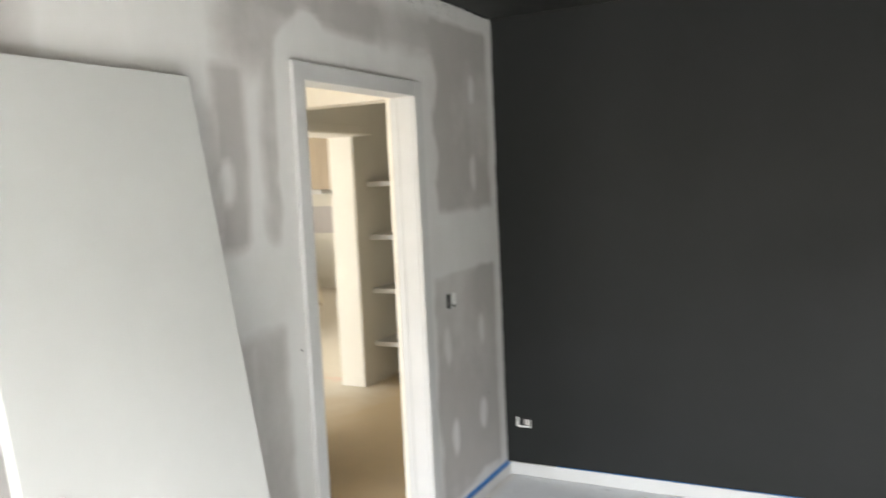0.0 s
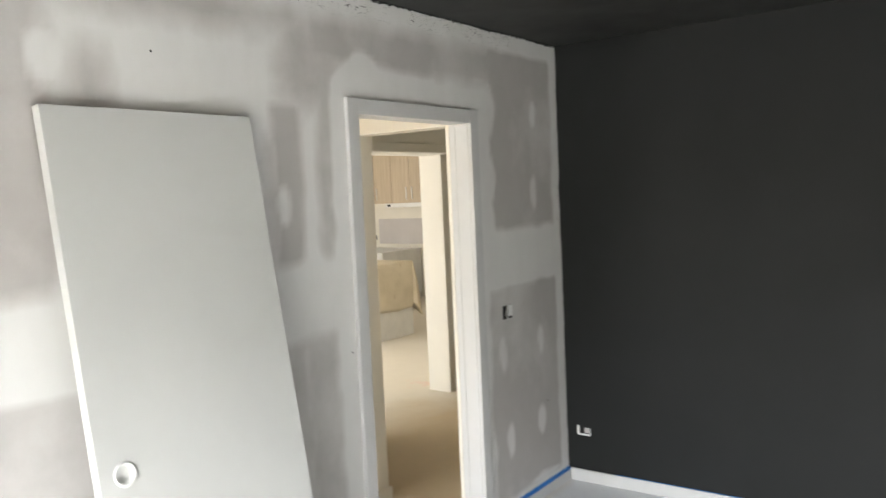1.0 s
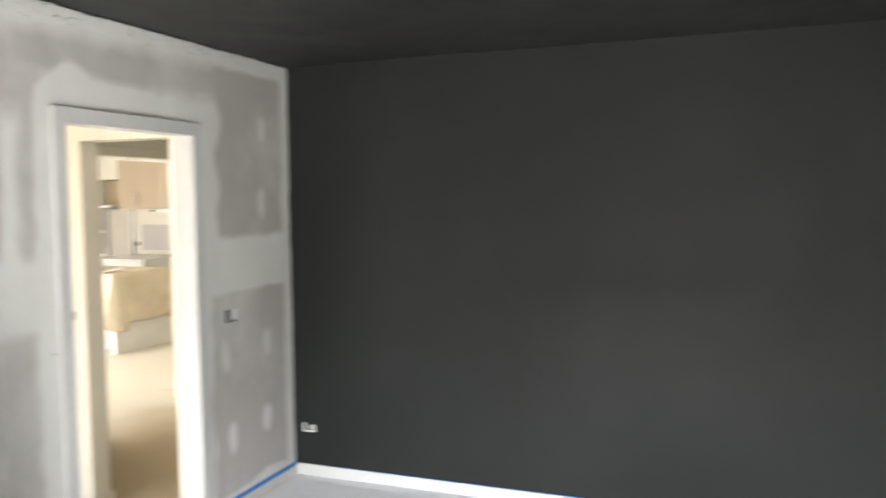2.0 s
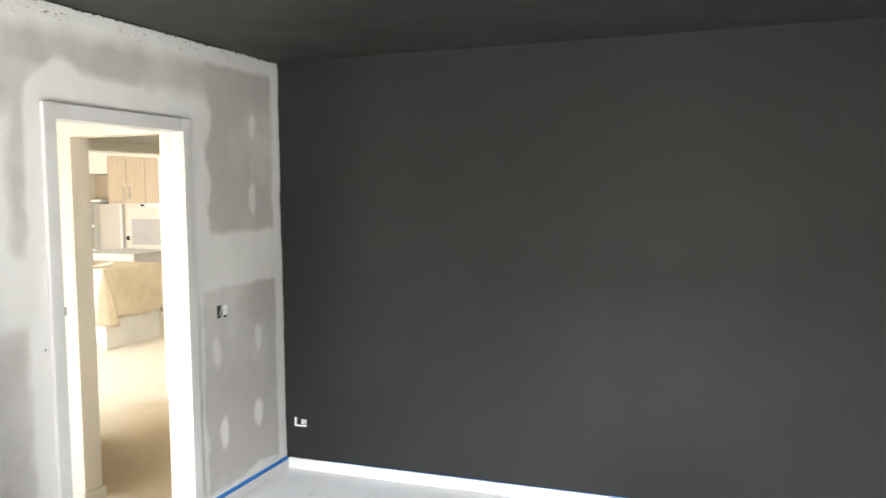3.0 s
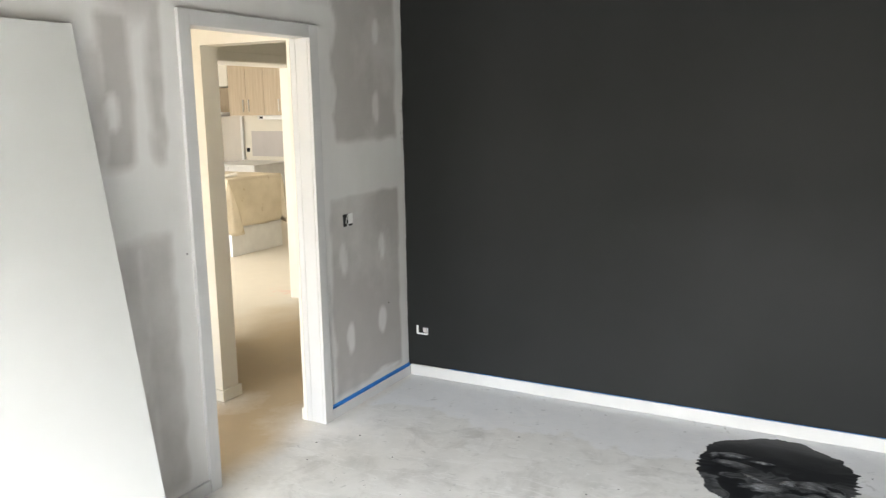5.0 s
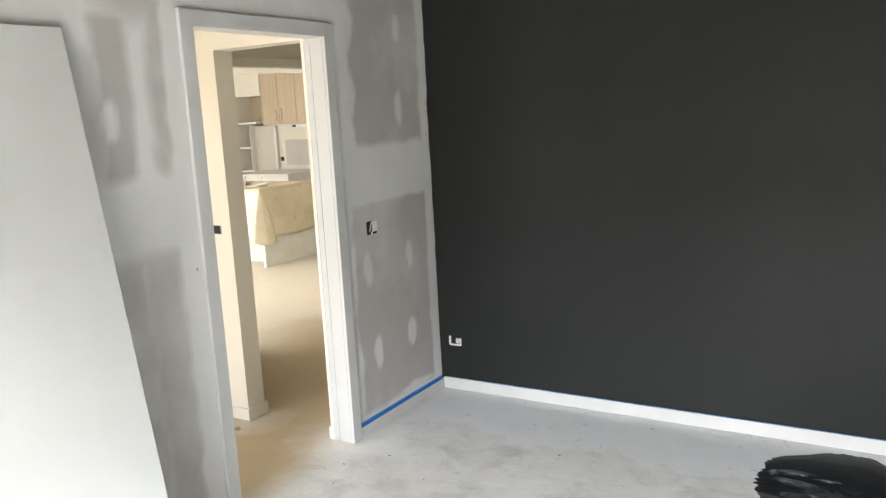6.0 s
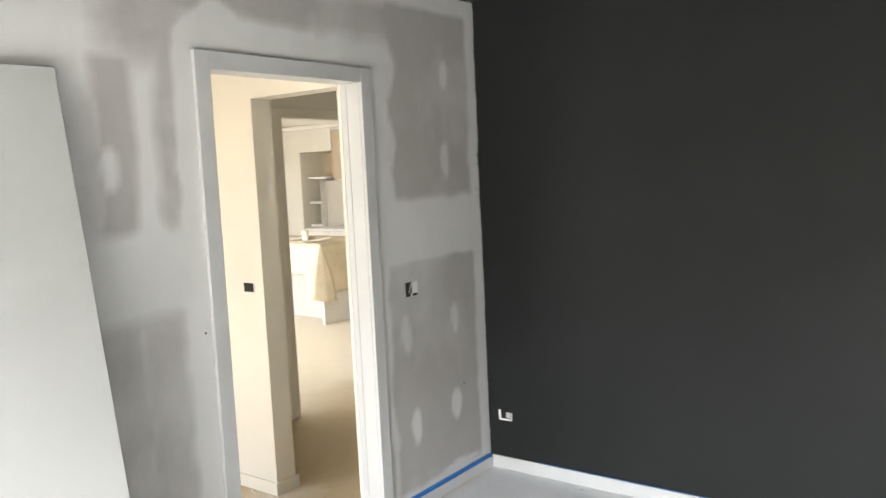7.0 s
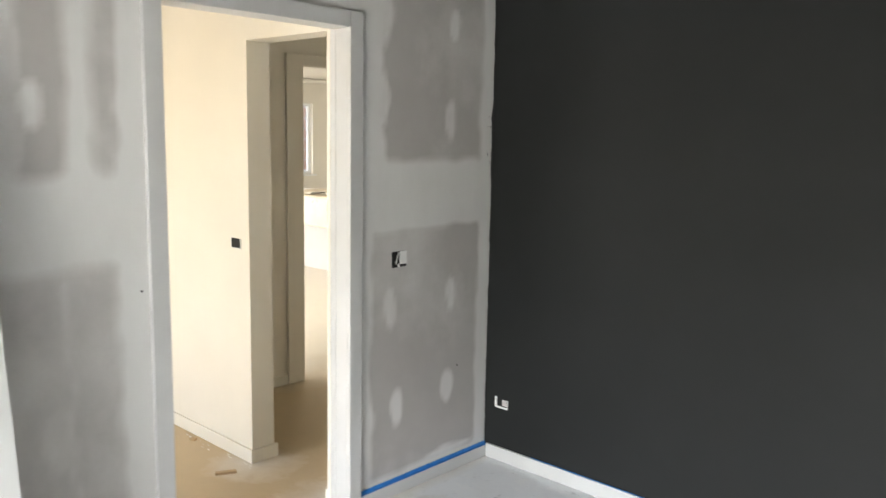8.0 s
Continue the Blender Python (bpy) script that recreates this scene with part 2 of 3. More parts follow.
M_TAPE = plain("blue_masking_tape", (0.025, 0.19, 0.52), 0.6, vary=0.12, scale=30, relief=0.3, grain=90)
M_DARK = plain("dark_void", (0.006, 0.006, 0.006), 0.8)
M_BRACKET = plain("white_bracket_plastic", (0.72, 0.72, 0.70), 0.35)
M_STEEL = plain("brushed_steel", (0.62, 0.61, 0.58), 0.3, 1.0)
M_OAK = wood("pale_oak_laminate", (0.56, 0.46, 0.335), (0.43, 0.345, 0.245))
M_OFFCUT = wood("pine_offcut", (0.58, 0.42, 0.24), (0.40, 0.27, 0.14), 0)
M_CARCASS = plain("white_melamine", (0.70, 0.69, 0.665), 0.35)
M_GREY_PANEL = plain("grey_board_panel", (0.55, 0.505, 0.44), 0.7, scale=2)
M_LILAC = plain("pale_grey_panel", (0.52, 0.485, 0.47), 0.6, scale=2)
M_CLOTH = cloth_material()
M_SPILL = spill_material()
M_PAPER = plain("paper_cup", (0.82, 0.79, 0.72), 0.7)
M_FILM = film_material()
M_BRICKWORK = brick_wall_material()
M_GROUND = plain("outside_ground", (0.16, 0.15, 0.12), 0.9, vary=0.2, scale=3)
M_BARE = plain("bare_board_paper", (0.40, 0.385, 0.365), 0.8, vary=0.12, scale=1.5)
M_FRAME = plain("white_window_frame", (0.8, 0.8, 0.79), 0.35)


# ---- mesh helpers ----
def box(bm, x0, x1, y0, y1, z0, z1, bevel=0.0):
    vs = bmesh.ops.create_cube(bm, size=1.0)["verts"]
    for v in vs:
        v.co = Vector((x0 if v.co.x < 0 else x1, y0 if v.co.y < 0 else y1, z0 if v.co.z < 0 else z1))
    if bevel:
        edges = list({e for v in vs for e in v.link_edges})
        bmesh.ops.bevel(bm, geom=edges, offset=bevel, segments=2, affect="EDGES", profile=0.6)
    return bm


def boxes(rows, bevel=0.0):
    bm = bmesh.new()
    for r in rows:
        box(bm, *r, bevel=bevel)
    return bm


def tube(bm, a, b, r, r2=None, seg=24):
    a, b = Vector(a), Vector(b)
    d = b - a
    m = Matrix.Translation((a + b) / 2) @ d.to_track_quat("Z", "Y").to_matrix().to_4x4()
    bmesh.ops.create_cone(bm, cap_ends=True, segments=seg, radius1=r, radius2=r if r2 is None else r2, depth=d.length, matrix=m)
    return bm


def mesh_of(name, bm, mat, smooth=False):
    me = bpy.data.meshes.new(name)
    bmesh.ops.recalc_face_normals(bm, faces=bm.faces)
    bm.to_mesh(me)
    bm.free()
    me.materials.append(mat)
    if smooth:
        for p in me.polygons:
            p.use_smooth = True
    return new(name, me)


def thing(name, label, category, at=(0, 0, 0), group=""):
    ob = new(name)
    ob.location = at
    ob.empty_display_size = 0.05
    return tagged(ob, label, category, group)


def part(name, bm, mat, parent, label="", smooth=False):
    ob = mesh_of(name, bm, mat, smooth)
    ob.parent = parent
    if label:
        ob["label"] = label
    return ob


def structure(name, bm, mat, label):
    return tagged(mesh_of(name, bm, mat), label, "structure", kind="structure")


# ---- the shell ----
CEIL = 2.545
WALL = -0.115         # back of the plasterboard wall
DOOR = (-1.738, -0.936, 2.064)   # clear opening: from, to, head
structure("ground", boxes([(-60, 60, -60, 60, -0.45, -0.3)]), M_GROUND, "bare earth ground outside the house")
structure("floor", boxes([(-9.0, 4.6, -6.45, 6.8, -0.3, 0.0)]), M_SLAB, "bare grey concrete slab with dust and stains")
structure("ceiling_room", boxes([(-0.095, 4.6, -6.45, 0.12, CEIL, CEIL + 0.1)]), M_BLACK_CEIL, "flat ceiling painted matt black")
structure("ceiling_house", boxes([(-9.0, -0.1, -4.0, 6.8, CEIL, CEIL + 0.1)]), M_WHITE, "flat white plasterboard ceiling")


def soft_box(u, v, u0, u1, v0, v1, s):
    k = lambda a: np.clip(a / s + 0.5, 0, 1)
    return k(u - u0) * k(u1 - u) * k(v - v0) * k(v1 - v)


def spot(u, v, cu, cv, ru, rv, power=1.0):
    d = np.sqrt(((u - cu) / ru) ** 2 + ((v - cv) / rv) ** 2)
    return np.clip((1.35 - d) / 0.6, 0, 1) * power


def plasterboard_wall():
    """Front of the wall as a fine grid that carries the compound's thickness, with its back and edges."""
    ys, zs = np.arange(-6.34, 0.001, 0.02), np.append(np.arange(0, 2.53, 0.02), CEIL)
    d0, d1, dz = DOOR[0] - 0.02, DOOR[1] + 0.016, DOOR[2] + 0.02
    ys[np.argmin(abs(ys - d0))], ys[np.argmin(abs(ys - d1))], zs[np.argmin(abs(zs - dz))] = d0, d1, dz
    U, V = np.meshgrid(ys, zs, indexing="ij")
    wob = np.array([[noise.noise((u * 3.1, v * 3.1, 5)) for v in zs] for u in ys])
    wob2 = np.array([[noise.noise((u * 9, v * 9, 11)) for v in zs] for u in ys])
    low = np.array([[noise.noise((u * 1.7, v * 1.3, 23)) for v in zs] for u in ys])
    u, v = U + 0.022 * wob + 0.016 * wob2, V + 0.014 * np.roll(wob, 9, 0) + 0.01 * wob2
    paper = np.zeros_like(U)
    grey = lambda a, s, power=1.0: np.maximum(paper, power * soft_box(u, v, *a, 1.15 * s))
    paper = grey((-0.735, -0.085, 1.525, 2.45), 0.04)           # beside the door, above the joint
    paper = grey((-0.80, -0.095, 0.10, 1.232), 0.03)            # beside the door, below the joint
    paper = grey((-2.0, -0.5, 2.245, 2.445), 0.09, 0.9)         # over the door
    paper = grey((-2.16, -1.80, 2.06, 2.43), 0.16, 0.8)
    paper = grey((-2.195, -2.045, 1.50, 2.10), 0.05, 0.85)      # two columns between leaf and door
    paper = grey((-2.26, -2.12, 1.50, 1.98), 0.10, 0.55)
    paper = grey((-1.975, -1.865, 1.50, 2.30), 0.06, 0.72)
    paper = grey((-2.9, -1.90, 0.08, 1.215), 0.05, 0.9)
    paper = grey((-3.1, -2.0, 2.31, 2.47), 0.13, 0.85)
    paper = grey((-2.95, -2.80, 1.95, 2.21), 0.14, 0.85)
    # far left: bare paper, made greyer to carry the shade there as well
    paper = grey((-5.9, -2.99, 1.50, 2.50), 0.08, 0.95)
    paper = grey((-5.9, -2.85, 0.08, 1.215), 0.04, 0.7)
    # the compound at the door's upper corner is cut off on the slant
    slant = np.clip((np.minimum(2.205 + 0.79 * (u + 1.864), np.interp(u, (-1.67, -1.58), (2.315, 2.25))) - v) / 0.035 + 0.5, 0, 1) * np.clip((u + 1.885) / 0.035 + 0.5, 0, 1) * (U < -1.2)
    paper = paper * (1 - slant)
    coat = 1.0 - paper * np.clip(0.86 + 0.5 * low + 0.22 * wob, 0.45, 1.0)
    coat = np.maximum(coat, 0.6 * soft_box(u, v, -2.10, -2.05, 0.1, 1.2, 0.05))
    for cy, cz, ry, rz, p in ((-0.305, 2.135, 0.035, 0.075, 0.8), (-0.31, 1.71, 0.035, 0.09, 0.75), (-0.30, 0.885, 0.035, 0.085, 0.8),
                              (-0.30, 0.445, 0.045, 0.085, 0.85), (-0.69, 0.885, 0.036, 0.10, 0.7), (-0.64, 0.41, 0.042, 0.085, 0.9),
                              (-0.735, 1.80, 0.035, 0.12, 0.8), (-0.74, 2.12, 0.05, 0.12, 0.8), (-2.15, 1.71, 0.036, 0.075, 0.8),
                              (-2.12, 0.66, 0.06, 0.12, 0.5), (-2.10, 0.98, 0.03, 0.08, 0.35), (-2.02, 0.93, 0.05, 0.03, 0.35),
                              (-0.82, 2.25, 0.09, 0.05, 0.6), (-0.735, 2.19, 0.03, 0.10, 0.7), (-0.28, 0.115, 0.17, 0.022, 0.8), (-2.62, 2.12, 0.14, 0.16, 0.9), (-2.42, 2.17, 0.30, 0.11, 0.85), (-3.0, 2.16, 0.05, 0.09, 0.8)):
        coat = np.maximum(coat, spot(u, v, cy, cz, ry, rz, p))
    nz = len(zs)
    verts = [(0.0, float(a), float(b)) for a in ys for b in zs]
    faces = []
    for i in range(len(ys) - 1):
        for j in range(nz - 1):
            yc, zc = (ys[i] + ys[i + 1]) / 2, (zs[j] + zs[j + 1]) / 2
            if not (d0 < yc < d1 and zc < dz):
                faces.append((i * nz + j, (i + 1) * nz + j, (i + 1) * nz + j + 1, i * nz + j + 1))
    me = bpy.data.meshes.new("wall_west")
    me.from_pydata(verts, [], faces)
    me.attributes.new("coat", "FLOAT", "POINT").data.foreach_set("value", coat.astype(np.float32).ravel())
    me.materials.append(M_BOARD)
    me.update()
    wall = tagged(new("wall_west", me), "grey plasterboard wall with sanded white jointing compound", "structure", kind="structure")
    core = boxes([(WALL, -0.003, -6.34, d0, 0, CEIL), (WALL, -0.003, d1, 0.1, 0, CEIL), (WALL, -0.003, d0, d1, dz, CEIL)])
    part("wall_core", core, M_WARM, wall, "warm white hall side of the wall")
    return wall


plasterboard_wall()
structure("wall_north", boxes([(0.0, 4.5, 0.0, 0.12, 0, CEIL)]), M_BLACK, "wall painted satin charcoal black")
structure("wall_east", boxes([(4.4, 4.55, -6.35, -0.002, 0, CEIL)]), M_BARE, "bare grey plasterboard wall")
structure("wall_south", boxes([(0.002, 0.82, -6.35, -6.2, 0, CEIL), (3.38, 4.398, -6.35, -6.2, 0, CEIL), (0.82, 3.38, -6.35, -6.2, 2.27, CEIL)]), M_BARE, "bare grey plasterboard wall with a wide door opening")

# hall, entry and living walls
structure("wall_hall", boxes([(-3.2, -0.75, -0.915, -0.785, 0, CEIL), (-0.75, WALL, -0.915, -0.785, 2.064, CEIL)]), M_WARM,
          "warm white hall wall with a square-set opening")
structure("wall_entry", boxes([(-3.3, -3.15, -3.6, -0.915, 0, CEIL), (-3.15, -2.3, -3.6, -3.45, 0, CEIL), (-0.7, WALL, -3.6, -3.45, 0, CEIL),
                               (-2.3, -0.7, -3.6, -3.45, 2.1, CEIL)]), M_WARM, "warm white entry walls round a glazed opening")
HX = -1.665           # hall face of the living room's wall
structure("wall_living_east", boxes([(-2.05, HX, -0.785, 0.03, 0, CEIL)]), M_WARM, "warm white wall beside a wide opening")
structure("wall_post", boxes([(-2.05, HX - 0.155, 1.35, 2.26, 0, CEIL)]), M_WARM, "warm white wall end between opening and shelves")
structure("wall_lintel", boxes([(-2.05, HX, 0.03, 1.348, 2.075, CEIL)]), M_WARM, "warm white wall over the wide opening")
structure("wall_hall_east", boxes([(WALL, -0.004, 0.121, 2.26, 0, CEIL)]), M_WARM, "warm white hall wall behind the black wall")
structure("wall_recess", boxes([(HX - 0.155, WALL, 2.14, 2.26, 0, CEIL)]), M_WARM, "warm white back of the linen recess")
structure("wall_living_south", boxes([(-8.7, -6.7, -0.915, -0.785, 0, CEIL), (-6.7, -3.2, -0.915, -0.785, 2.1, CEIL)]), M_WARM, "warm white wall over wide glazing")
WX, KY = -8.54, 6.40
structure("wall_living_west", boxes([(WX - 0.15, WX, -0.785, 4.39, 0, CEIL), (WX - 0.15, WX, 5.53, KY + 0.1, 0, CEIL), (WX - 0.15, WX, 4.39, 5.53, 0, 0.93),
                                     (WX - 0.15, WX, 4.39, 5.53, 2.13, CEIL)]), M_WARM, "warm white wall with a window")
structure("wall_kitchen", boxes([(-7.35, -2.05, KY, KY + 0.12, 0, CEIL), (-8.69, -7.35, 7.0, 7.12, 0, CEIL), (-7.35, -7.29, KY + 0.121, 6.999, 0, CEIL),
                                 (-8.54, -7.83, 6.05, 7.0, 0, 2.09), (-2.17, -2.05, 2.261, KY, 0, CEIL)]), M_WARM, "warm white kitchen wall")
structure("bulkhead", boxes([(-8.54, -7.06, 6.05, 6.99, 2.09, CEIL - 0.002)]), M_WARM, "square plaster bulkhead over the open pantry")
structure("cornice", boxes([(WX, WX + 0.07, -0.7, 6.0, CEIL - 0.075, CEIL - 0.002), (WX, -2.2, 5.99, 6.05, CEIL - 0.075, CEIL - 0.002)], 0.03), M_WHITE, "white coved ceiling cornice")
structure("backdrop", boxes([(-12.2, -12.0, 2.0, 13.0, -0.3, 3.4)]), M_BRICKWORK, "neighbouring brick wall outside")


def plank_run(name, rows, mat, label):
    return structure(name, boxes(rows, 0.004), mat, label)


SK = 0.062
plank_run("skirting_west", [(0.001, 0.016, DOOR[1] + 0.070, -0.001, 0.001, SK), (0.001, 0.016, -6.19, DOOR[0] - 0.068, 0.001, SK)], M_TRIM, "white primed skirting board")
plank_run("skirting_north", [(0.017, 4.39, -0.016, -0.001, 0.001, 0.072)], M_TRIM, "white primed skirting board under the black wall")
plank_run("skirting_hall", [(-3.1, -0.735, -0.93, -0.916, 0.001, 0.07), (-0.749, -0.735, -0.916, -0.77, 0.001, 0.07), (HX + 0.001, HX + 0.015, -0.77, -0.04, 0.001, 0.07),
                            (-0.15, WALL - 0.02, -0.934, -0.75, 0.001, 0.07)], M_WARM, "warm white painted skirting in the hall")


def door_frame():
    """Lining with a sliding door's slot, and mitred flat architraves on both sides."""
    d0, d1, dz = DOOR
    t = thing("door_1", "white primed cavity slider frame with its door removed", "door frame", (0, (d0 + d1) / 2, 0))
    t["kind"] = "structure"
    off = (d0 + d1) / 2

    def piece(name, rows, label="", mat=M_TRIM, bevel=0.003):
        part(name, boxes([(a, b, c - off, d - off, e, f) for a, b, c, d, e, f in rows], bevel), mat, t, label)

    piece("architrave", [(0.001, 0.019, d0 - 0.066, d0, 0.001, dz + 0.066)])
    piece("architrave", [(0.001, 0.019, d1, d1 + 0.068, 0.001, dz + 0.066)])
    piece("architrave", [(0.001, 0.018, d0, d1, dz, dz + 0.066)])
    for n, (a, b) in enumerate(((-0.052, -0.001), (-0.113, -0.078))):
        piece("jamb", [(a, b, d1 + 0.002, d1 + 0.015, 0.001, dz)])
    piece("slot_back", [(-0.085, -0.045, d1 + 0.0045, d1 + 0.0146, 0.002, dz - 0.001)])
    piece("jamb", [(-0.113, -0.001, d0 - 0.018, d0 - 0.002, 0.001, dz)])
    piece("head_jamb", [(-0.113, -0.001, d0 - 0.018, d1 + 0.015, dz + 0.002, dz + 0.018)])
    piece("back_architrave", [(WALL - 0.019, -0.1135, d1 + 0.001, d1 + 0.02, 0.001, dz)], "warm white inner architrave", M_WARM)
    piece("back_architrave", [(WALL - 0.019, -0.1135, d0 - 0.066, d0 - 0.002, 0.001, dz)], "warm white inner architrave", M_WARM)
    return t


door_frame()


def living_frame():
    """Flat architrave round the hall side of the wide opening."""
    t = thing("door_2", "warm white architrave round a wide opening", "door frame", (HX, 0.65, 0))
    t["kind"] = "structure"
    for a, b, c, d in ((0.03 - 0.066, 0.09, 0.002, 2.13), (0.09, 1.349, 2.065, 2.13)):
        part("architrave", boxes([(0.001, 0.024, a - 0.65, b - 0.65, c, d)], 0.003), M_WARM, t)
    part("lining", boxes([(-0.385, -0.155, 1.332 - 0.65, 1.349 - 0.65, 0.002, 2.06)], 0.002), M_WHITE, t, "pale painted lining board")
    part("lining", boxes([(-0.385, 0.0, 0.03 - 0.65, 1.332 - 0.65, 2.06, 2.074)], 0.002), M_WHITE, t, "pale painted lining board")
    return t


living_frame()


def living_window():
    t = thing("window_1", "white framed kitchen window looking on brickwork", "window", (WX - 0.1, 4.96, 1.53))
    t["kind"] = "structure"
    y0, y1, z0, z1 = -0.57, 0.57, -0.6, 0.6
    for r in ((y0, y0 + 0.05, z0, z1), (y1 - 0.05, y1, z0, z1), (y0 + 0.05, y1 - 0.05, z0, z0 + 0.05), (y0 + 0.05, y1 - 0.05, z1 - 0.05, z1), (0.25, 0.30, z0 + 0.05, z1 - 0.05)):
        part("window_frame", boxes([(-0.03, 0.03, *r)], 0.004), M_FRAME, t)
    part("window_latch", boxes([(0.031, 0.05, 0.262, 0.288, 0.0, 0.1)], 0.004), M_DARK, t, "small dark latch")
    part("window_sill", boxes([(0.04, 0.14, y0 - 0.05, y1 + 0.05, z0 - 0.03, z0 - 0.005)], 0.004), M_FRAME, t)


living_window()


# ---- things in the room ----
def masking_tape():
    rows = [(0.001, 0.0165, DOOR[1] + 0.072, -0.004, SK + 0.0003, SK + 0.0015), (0.001, 0.0035, DOOR[1] + 0.072, -0.004, SK + 0.0016, SK + 0.017)]
    tagged(mesh_of("masking_tape", boxes(rows, 0.0004), M_TAPE), "blue masking tape stuck along the white skirting top", "tape", "masking tape strips")
    bm = box(bmesh.new(), 0.3, 4.38, -0.009, -0.001, 0.0723, 0.0733)
    tagged(mesh_of("masking_tape", bm, M_TAPE), "blue masking tape edge under the black wall", "tape", "masking tape strips")


masking_tape()


def cut_round_hole(bm, cy, cz, rad):
    """Open a round hole in the front face (towards +x) of a slab."""
    face = max((f for f in bm.faces if f.normal.x > 0.9), key=lambda f: f.calc_area())
    outer = sorted(face.verts, key=lambda q: math.atan2(q.co.z - cz, q.co.y - cy))
    x = outer[0].co.x
    bm.faces.remove(face)
    n = 32
    ring = [bm.verts.new((x, cy + rad * math.cos(k * math.tau / n), cz + rad * math.sin(k * math.tau / n))) for k in range(n)]
    angle = [math.atan2(q.co.z - cz, q.co.y - cy) % math.tau for q in outer]
    order = sorted(range(4), key=lambda k: angle[k])
    outer = [outer[k] for k in order]
    at = [round(angle[k] / math.tau * n) % n for k in order]
    for i in range(4):
        a, b = at[i], at[(i + 1) % 4]
        span = (b - a) % n
        arc = [ring[(a + k) % n] for k in range(span + 1)]
        bm.faces.new([outer[i], outer[(i + 1) % 4]] + arc[::-1])


def leaning_door():
    """Flush door leaf, 720 by 2040 by 35, leaning with its top on the wall."""
    w, h, d = 0.722, 2.04, 0.035
    t = thing("door_leaf", "white primed flush door leaf leaning on the plasterboard", "door")
    bm = box(bmesh.new(), -d, 0, -w / 2, w / 2, 0, h, bevel=0.0015)
    cut_round_hole(bm, -w / 2 + 0.075, 1.015, 0.0252)
    part("slab", bm, M_LEAF, t)
    pull = thing_ring(-w / 2 + 0.075, 1.015)
    part("flush_pull", pull, M_BRACKET, t, "round white recessed finger pull", True)
    cup = bmesh.new()
    rim = [(x, r) for x, r in ((0.0008, 0.0250), (-0.013, 0.0244), (-0.015, 0.0225))]
    loops = [[cup.verts.new((x, -w / 2 + 0.075 + r * math.cos(a), 1.015 + r * math.sin(a))) for a in (k * math.tau / 32 for k in range(32))] for x, r in rim]
    for p, q in zip(loops, loops[1:]):
        for k in range(32):
            cup.faces.new((p[k], p[(k + 1) % 32], q[(k + 1) % 32], q[k]))
    cup.faces.new(loops[-1])
    part("pull_recess", cup, M_BRACKET, t, "round recess of the pull", True)
    part("edge_pull", tube(bmesh.new(), (-d / 2, -w / 2 - 0.0015, 1.005), (-d / 2, -w / 2 - 0.0003, 1.005), 0.010), M_STEEL, t, "small round edge latch hole")
    tilt = math.degrees(math.atan2(0.352 - 0.036, 2.016))
    t.matrix_world = pose(0.357, -2.683, 0.006, 0, -tilt, 0)
    return t


def thing_ring(y, z):
    bm = bmesh.new()
    prof = ((0.034, 0.0), (0.034, 0.003), (0.031, 0.006), (0.027, 0.005), (0.0245, 0.001))
    rings = [[bm.verts.new((x, y + r * math.cos(a), z + r * math.sin(a))) for a in (k * math.tau / 32 for k in range(32))] for r, x in prof]
    for p, q in zip(rings, rings[1:]):
        for k in range(32):
            bm.faces.new((p[k], p[(k + 1) % 32], q[(k + 1) % 32], q[k]))
    return bm


leaning_door()


def screw_marks():
    for y, z in ((-2.66, 2.21), (-1.83, 1.11), (-0.235, 0.53)):
        bm = tube(bmesh.new(), (0.0002, y, z), (0.0012, y, z), 0.0045, 0.0035, 10)
        tagged(mesh_of("screw_head", bm, M_DARK), "small dark screw head in the plasterboard", "screw", "screws in the plasterboard")


screw_marks()


def wall_bracket(label, w=0.088, h=0.07):
    """Open wiring bracket: dark hole and a white clip round part of it."""
    t = thing("wiring_bracket", label, "wiring bracket", group="wiring brackets")
    part("hole", boxes([(0.0, w, 0.0, 0.0012, 0.0, h)], 0.0004), M_DARK, t, "dark cut hole")
    return t, w, h


